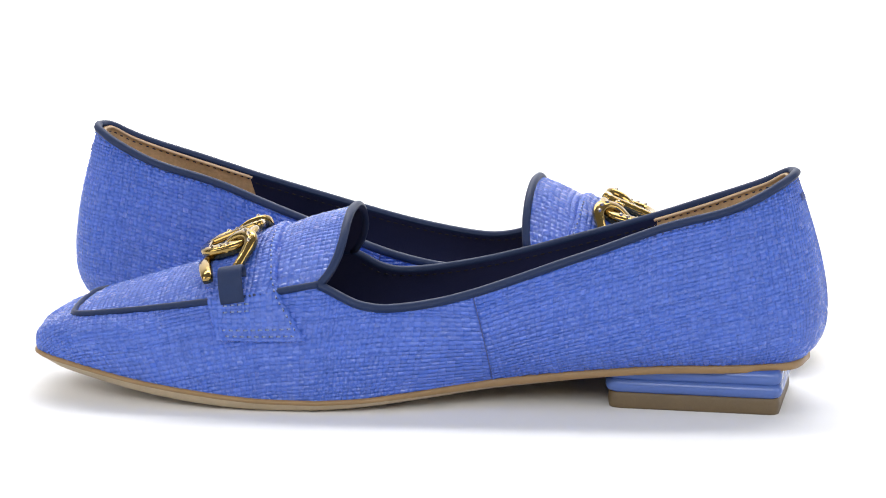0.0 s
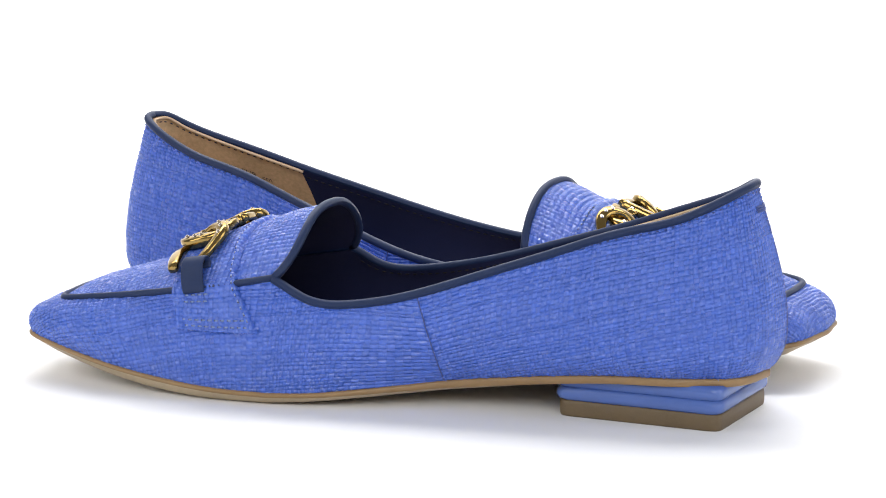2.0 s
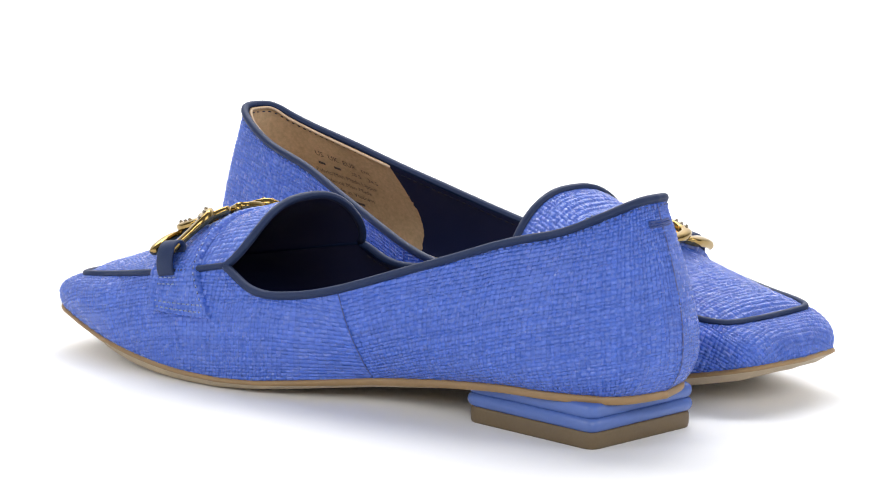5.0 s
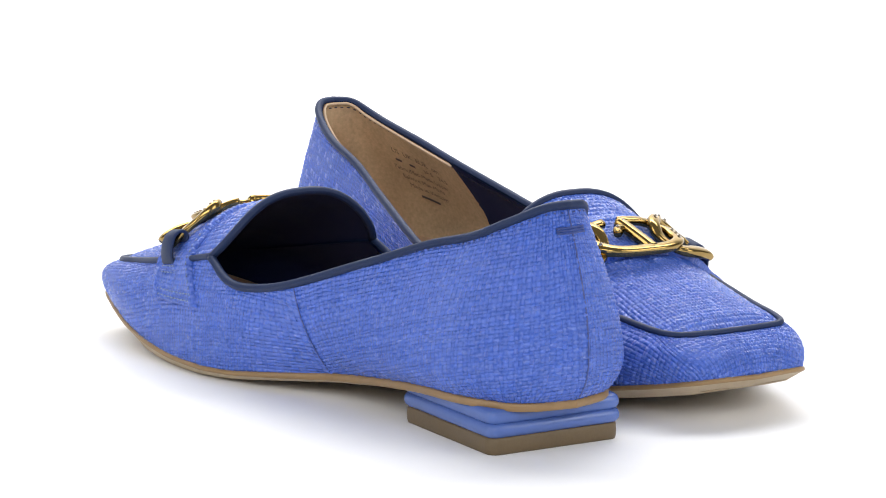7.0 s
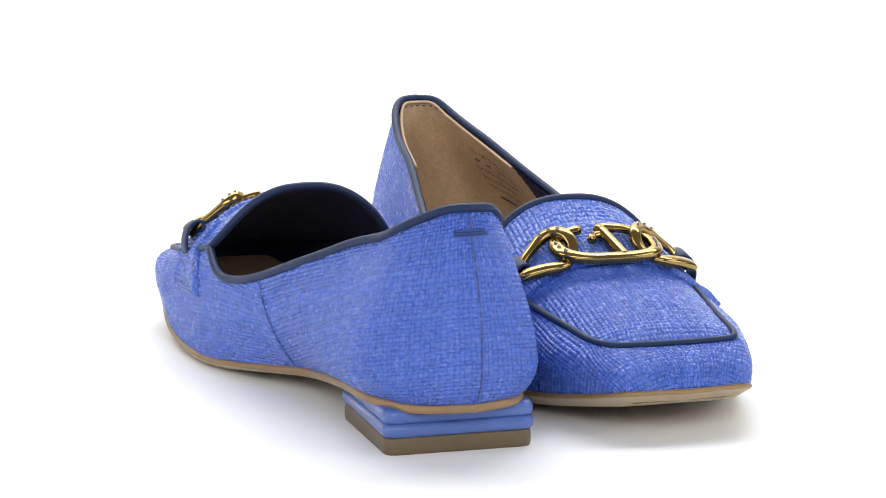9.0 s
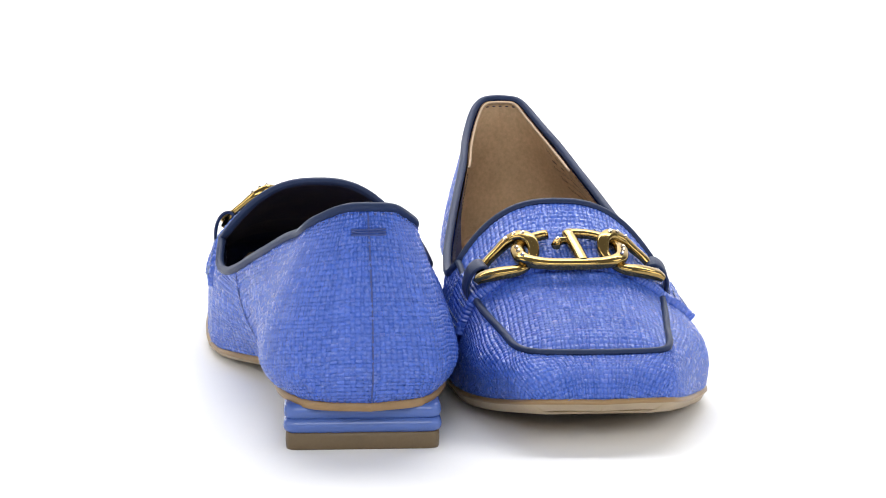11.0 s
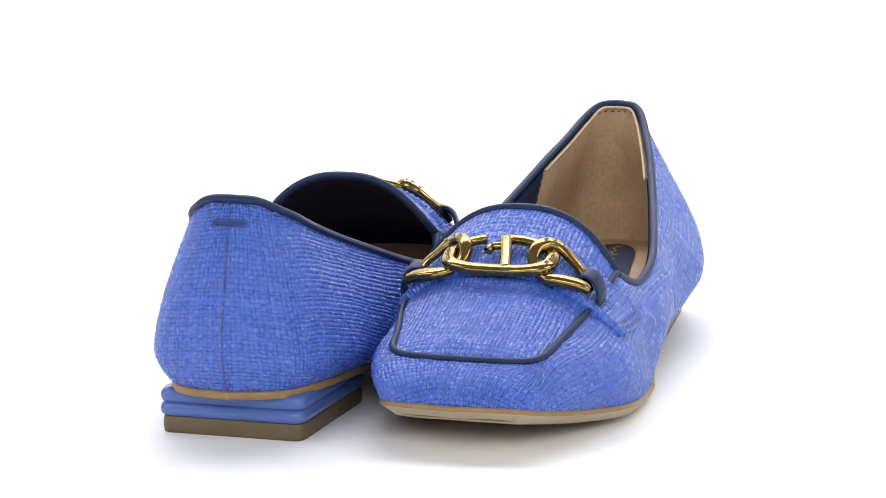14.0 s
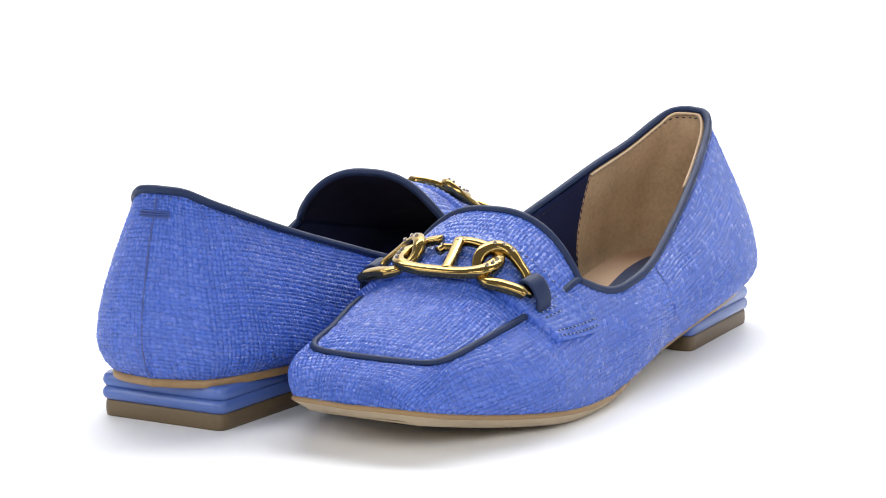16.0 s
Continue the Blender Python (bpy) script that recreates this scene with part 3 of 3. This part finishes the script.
    # seams
    tube("back_seam", W[0, 1:-1] + np.array([0.0001, 0, 0]), 0.00034, TAB, shoe, sides=6)
    so = np.append(outward(L)[seam], 0)
    tube("side_seam", wall_points(L, ROWS)[seam, 1:-1] + so * 0.0001, 0.00024, TAB, shoe, sides=6)
    for dv in (33.7, 34.2, 34.7):
        f, k = dv % 1, int(dv)
        wm, wl = wall_points(M, ROWS), wall_points(L, ROWS)
        q = np.concatenate([(wm[:8, k] * (1 - f) + wm[:8, k + 1] * f)[::-1], wl[1:8, k] * (1 - f) + wl[1:8, k + 1] * f])
        q[:, 0] -= 0.0002
        tube("heel_tab_stitch", q, 0.00034, TAB, shoe)
    # insole and sole
    foot = loop[:, :3].copy()
    out = outward(loop)
    out[-1] = out[0]
    foot[:, :2] -= out * loop[:, 8:9]

    def grow(d, dz):
        g = foot.copy()
        g[:, :2] += out * d
        g[:, 2] += dz
        return g

    def ringfill(name, ring, mat, dz=0.0, label=""):
        half_n = len(ring) // 2
        a, b = ring[:half_n + 1], ring[half_n:][::-1]
        q = np.linspace(0, 1, 13)[None, :, None]
        P = a[:, None] * (1 - q) + b[:, None] * q
        P[..., 2] += dz + (np.interp(P[..., 0], [0.05, 0.12], [0.0042, 0]) if dz else 0)
        return sheet(name, P, mat, shoe, label, uv=P[..., :2].copy())

    insole = ringfill("insole", grow(-0.0042, 0), INSOLE, 0.0050, "tan leather insole")
    n = 40
    rows = []
    for x in np.linspace(0.013, 0.089, n):
        e = min(1, (1 - abs((x - 0.051) / 0.0382) ** 4)) ** 0.5
        z = np.interp(x, L[:, 0], L[:, 2]) + np.interp(x, [0.05, 0.12], [0.0042, 0]) + 0.0058
        c = 0.006 * sign * x / 0.05
        rows.append([(x, c + y * 0.0088 * e, z) for y in np.linspace(-1, 1, 9)])
    lab = sheet("insole_label", np.array(rows), NAVY, insole, "navy label with gold lettering marks")
    for x0, x1, pitch in ((0.018, 0.046, 0.0075), (0.051, 0.0865, 0.0070)):
        x = np.linspace(x0, x1, 110)
        ph = (x - x0) / pitch * 2 * np.pi
        z = np.interp(x, L[:, 0], L[:, 2]) + np.interp(x, [0.05, 0.12], [0.0042, 0]) + 0.0060
        wave = np.column_stack([x + 0.0014 * np.sin(2 * ph), 0.006 * sign * x / 0.05 + 0.0024 * np.sin(ph) * (0.65 + 0.35 * np.cos(ph * 0.37)), z])
        tube("gold_mark", wave, 0.0003, GILT, lab, squash=0.4, sides=6)

    T = np.interp(foot[:, 0], [0.09, 0.14], [0.0024, 0.0013])
    drop = np.interp(foot[:, 0], [0.07, 0.14, 0.19, 0.25], [0.0003, 0.0014, 0.0026, 0.0032])
    prof = [(-0.002, 0.0004), (0.0004, 0.0003), (0.0009, -0.0003), (0.0009, -T * 0.7), (0.0004, -T)]
    waist = np.where(np.arange(len(foot)) >= len(L), np.interp(foot[:, 0], [0.045, 0.07, 0.12, 0.15], [0, 0.0020, 0.0020, 0]), 0)[:, None]
    S = np.stack([grow(d - waist if d > 0 else d, z) for d, z in prof], 1)
    S[..., 2] = np.maximum(S[..., 2], 0.0012)
    sheet("outsole_edge", S, SOLE, shoe, "brown welt edge", flip=sign < 0)
    slope = np.interp(foot[:, 0], [0.20, 0.25], [0.0012, 0.0050])[:, None]
    under = [(0.0004, -T), (-slope, -T - drop), (-slope - 0.006, -T - 1.3 * drop)]
    U = np.stack([grow(d - waist, z) for d, z in under], 1)
    U[..., 2] = np.maximum(U[..., 2], 0.0003)
    U[:, 0, 2] = np.maximum(U[:, 0, 2], 0.0012)
    sheet("outsole_bevel", U, SOLE_UNDER, shoe, flip=sign < 0)
    ringfill("outsole_bottom", U[:, 2], SOLE_UNDER)

    frays(shoe, W[:, 0], out, 7 + sign)

    # heel block
    def block(name, z0, z1, grow_by, mat, bulge, label=""):
        c = [(0.0068, -0.0252 * sign + aside), (0.0622, -0.0182 * sign + aside), (0.0640, 0.0280 * sign + aside), (0.0020, 0.0222 * sign + aside)]
        ring = []
        for i in range(4):
            p0, p1, p2 = (np.array(c[(i + k) % 4]) for k in (-1, 0, 1))
            d0, d2 = (p0 - p1) / np.linalg.norm(p0 - p1), (p2 - p1) / np.linalg.norm(p2 - p1)
            for t in np.linspace(0, 1, 7):
                ring.append(p1 + d0 * 0.004 * (1 - t) ** 2 + d2 * 0.004 * t ** 2)
        ring = np.array(ring)
        cc = ring.mean(0)
        o = (ring - cc) / np.linalg.norm(ring - cc, axis=1)[:, None]
        rows = [np.column_stack([np.tile(cc, (len(ring), 1)), np.full(len(ring), z0)])]
        for t in np.linspace(0, 1, 9):
            g = grow_by + bulge * (np.sin(np.pi * t) ** 0.6 - 1)
            rows.append(np.column_stack([ring + o * g, np.full(len(ring), z0 + (z1 - z0) * t)]))
        rows.append(np.column_stack([np.tile(cc, (len(ring), 1)), np.full(len(ring), z1)]))
        return sheet(name, np.stack(rows, 1), mat, shoe, label, closed_u=True, flip=sign < 0)

    block("top_lift", 0.0, 0.0053, 0.0, LIFT, 0.0004, "dark brown rubber heel lift")
    block("heel_bead", 0.0053, 0.0098, 0.0010, BEAD, 0.0016, "glossy blue heel moulding")
    block("heel_bead", 0.0096, 0.0142, 0.0008, BEAD, 0.0014, "glossy blue heel moulding")
    saddle(shoe, Skin(L, M, lean), sign)
    if sign > 0:
        lining_print(shoe, wall_points(M, 60, 0.0031))
    return shoe


def lining_print(shoe, w):
    """Size marks printed on the heel lining; what cannot be read is drawn as bars."""
    s = np.concatenate([[0], np.cumsum(np.linalg.norm(np.diff(w[:, 40], axis=0), axis=1))])

    def onto(u, d):
        """u metres forward of the heel's back, d metres below the rim."""
        i = np.interp(u, s, np.arange(len(s)))
        k, f = int(i), i % 1
        col = w[k] * (1 - f) + w[k + 1] * f
        depth = np.concatenate([[0], np.cumsum(np.linalg.norm(np.diff(col[::-1], axis=0), axis=1))])
        return [np.interp(d, depth, col[::-1, c]) for c in range(3)]

    for text, u0, d0, size in (("US  UK  EUR  cm", 0.0280, 0.0140, 0.0034), ("38.5", 0.0425, 0.0182, 0.0028), ("24.5", 0.0500, 0.0182, 0.0028), ("Fabric/Man Made Upper", 0.0265, 0.0222, 0.0027), ("Balance Man Made", 0.0290, 0.0258, 0.0027), ("Made in Vietnam", 0.0310, 0.0294, 0.0027)):
        cu = bpy.data.curves.new("print", "FONT")
        cu.body, cu.size, cu.resolution_u = text, size, 2
        tmp = new("print", cu)
        me = bpy.data.meshes.new_from_object(tmp)
        bpy.data.objects.remove(tmp)
        bm = bmesh.new()
        bm.from_mesh(me)
        bmesh.ops.triangulate(bm, faces=bm.faces)
        for v in bm.verts:
            v.co = onto(u0 + v.co.x, d0 - v.co.y)
        part("lining_print", bm, PRINT, shoe, smooth=False)
    for u0, d0, n in ((0.0285, 0.0180, 0.0030), (0.0352, 0.0180, 0.0030), (0.0350, 0.0330, 0.0090)):
        P = np.array([[onto(u0 + n * a, d0 - 0.0011 * b) for b in (0, 1)] for a in np.linspace(0, 1, 8)])
        sheet("print_bar", P, PRINT, shoe)


# ---- the place ----
def sweep():
    """One white sheet: flat under the shoes, curving up behind them."""
    prof = [(-3.0, 0.0), (0.0, 0.0), (0.9, 0.0)]
    prof += [(0.9 + 0.6 * math.sin(k * math.pi / 24), 0.6 - 0.6 * math.cos(k * math.pi / 24)) for k in range(1, 13)]
    prof += [(1.5, 2.6)]
    P = np.array([[(x, y, z) for y, z in prof] for x in np.linspace(-3, 3, 13)])
    return sheet("ground", P, WHITE, None)


ground = sweep()
tagged(ground, "seamless white studio floor under the shoes", "ground", kind="structure")

right = make_shoe(1, 0.0020, (-0.005, -0.0025, 0.0010), (0.002, 0.003), (0.4, 0.74), 0.98, 0.0027, 0.0028)
tagged(right, "blue woven raffia loafer with navy piping and gold chain", "shoe", group="pair of loafers")
left = make_shoe(-1, 0.0062, (0.001, 0, -0.0009), (0, -0.003), (0.8, 0.3), 1.2, 0.0019)
tagged(left, "blue woven raffia loafer with navy piping and gold chain", "shoe", group="pair of loafers")

RATE = 6.88
RIGHT_BASE = pose(-0.1202, 0.0564, 0, 0, 0, -9.9)
LEFT_BASE = pose(0.118, -0.053, 0, 0, 0, 174.8)


def motions():
    for shoe, base in ((right, RIGHT_BASE), (left, LEFT_BASE)):
        walk(shoe, [(k / 2, pose(0, 0, 0, 0, 0, -RATE * k / 2) @ base) for k in range(33)])


motions()
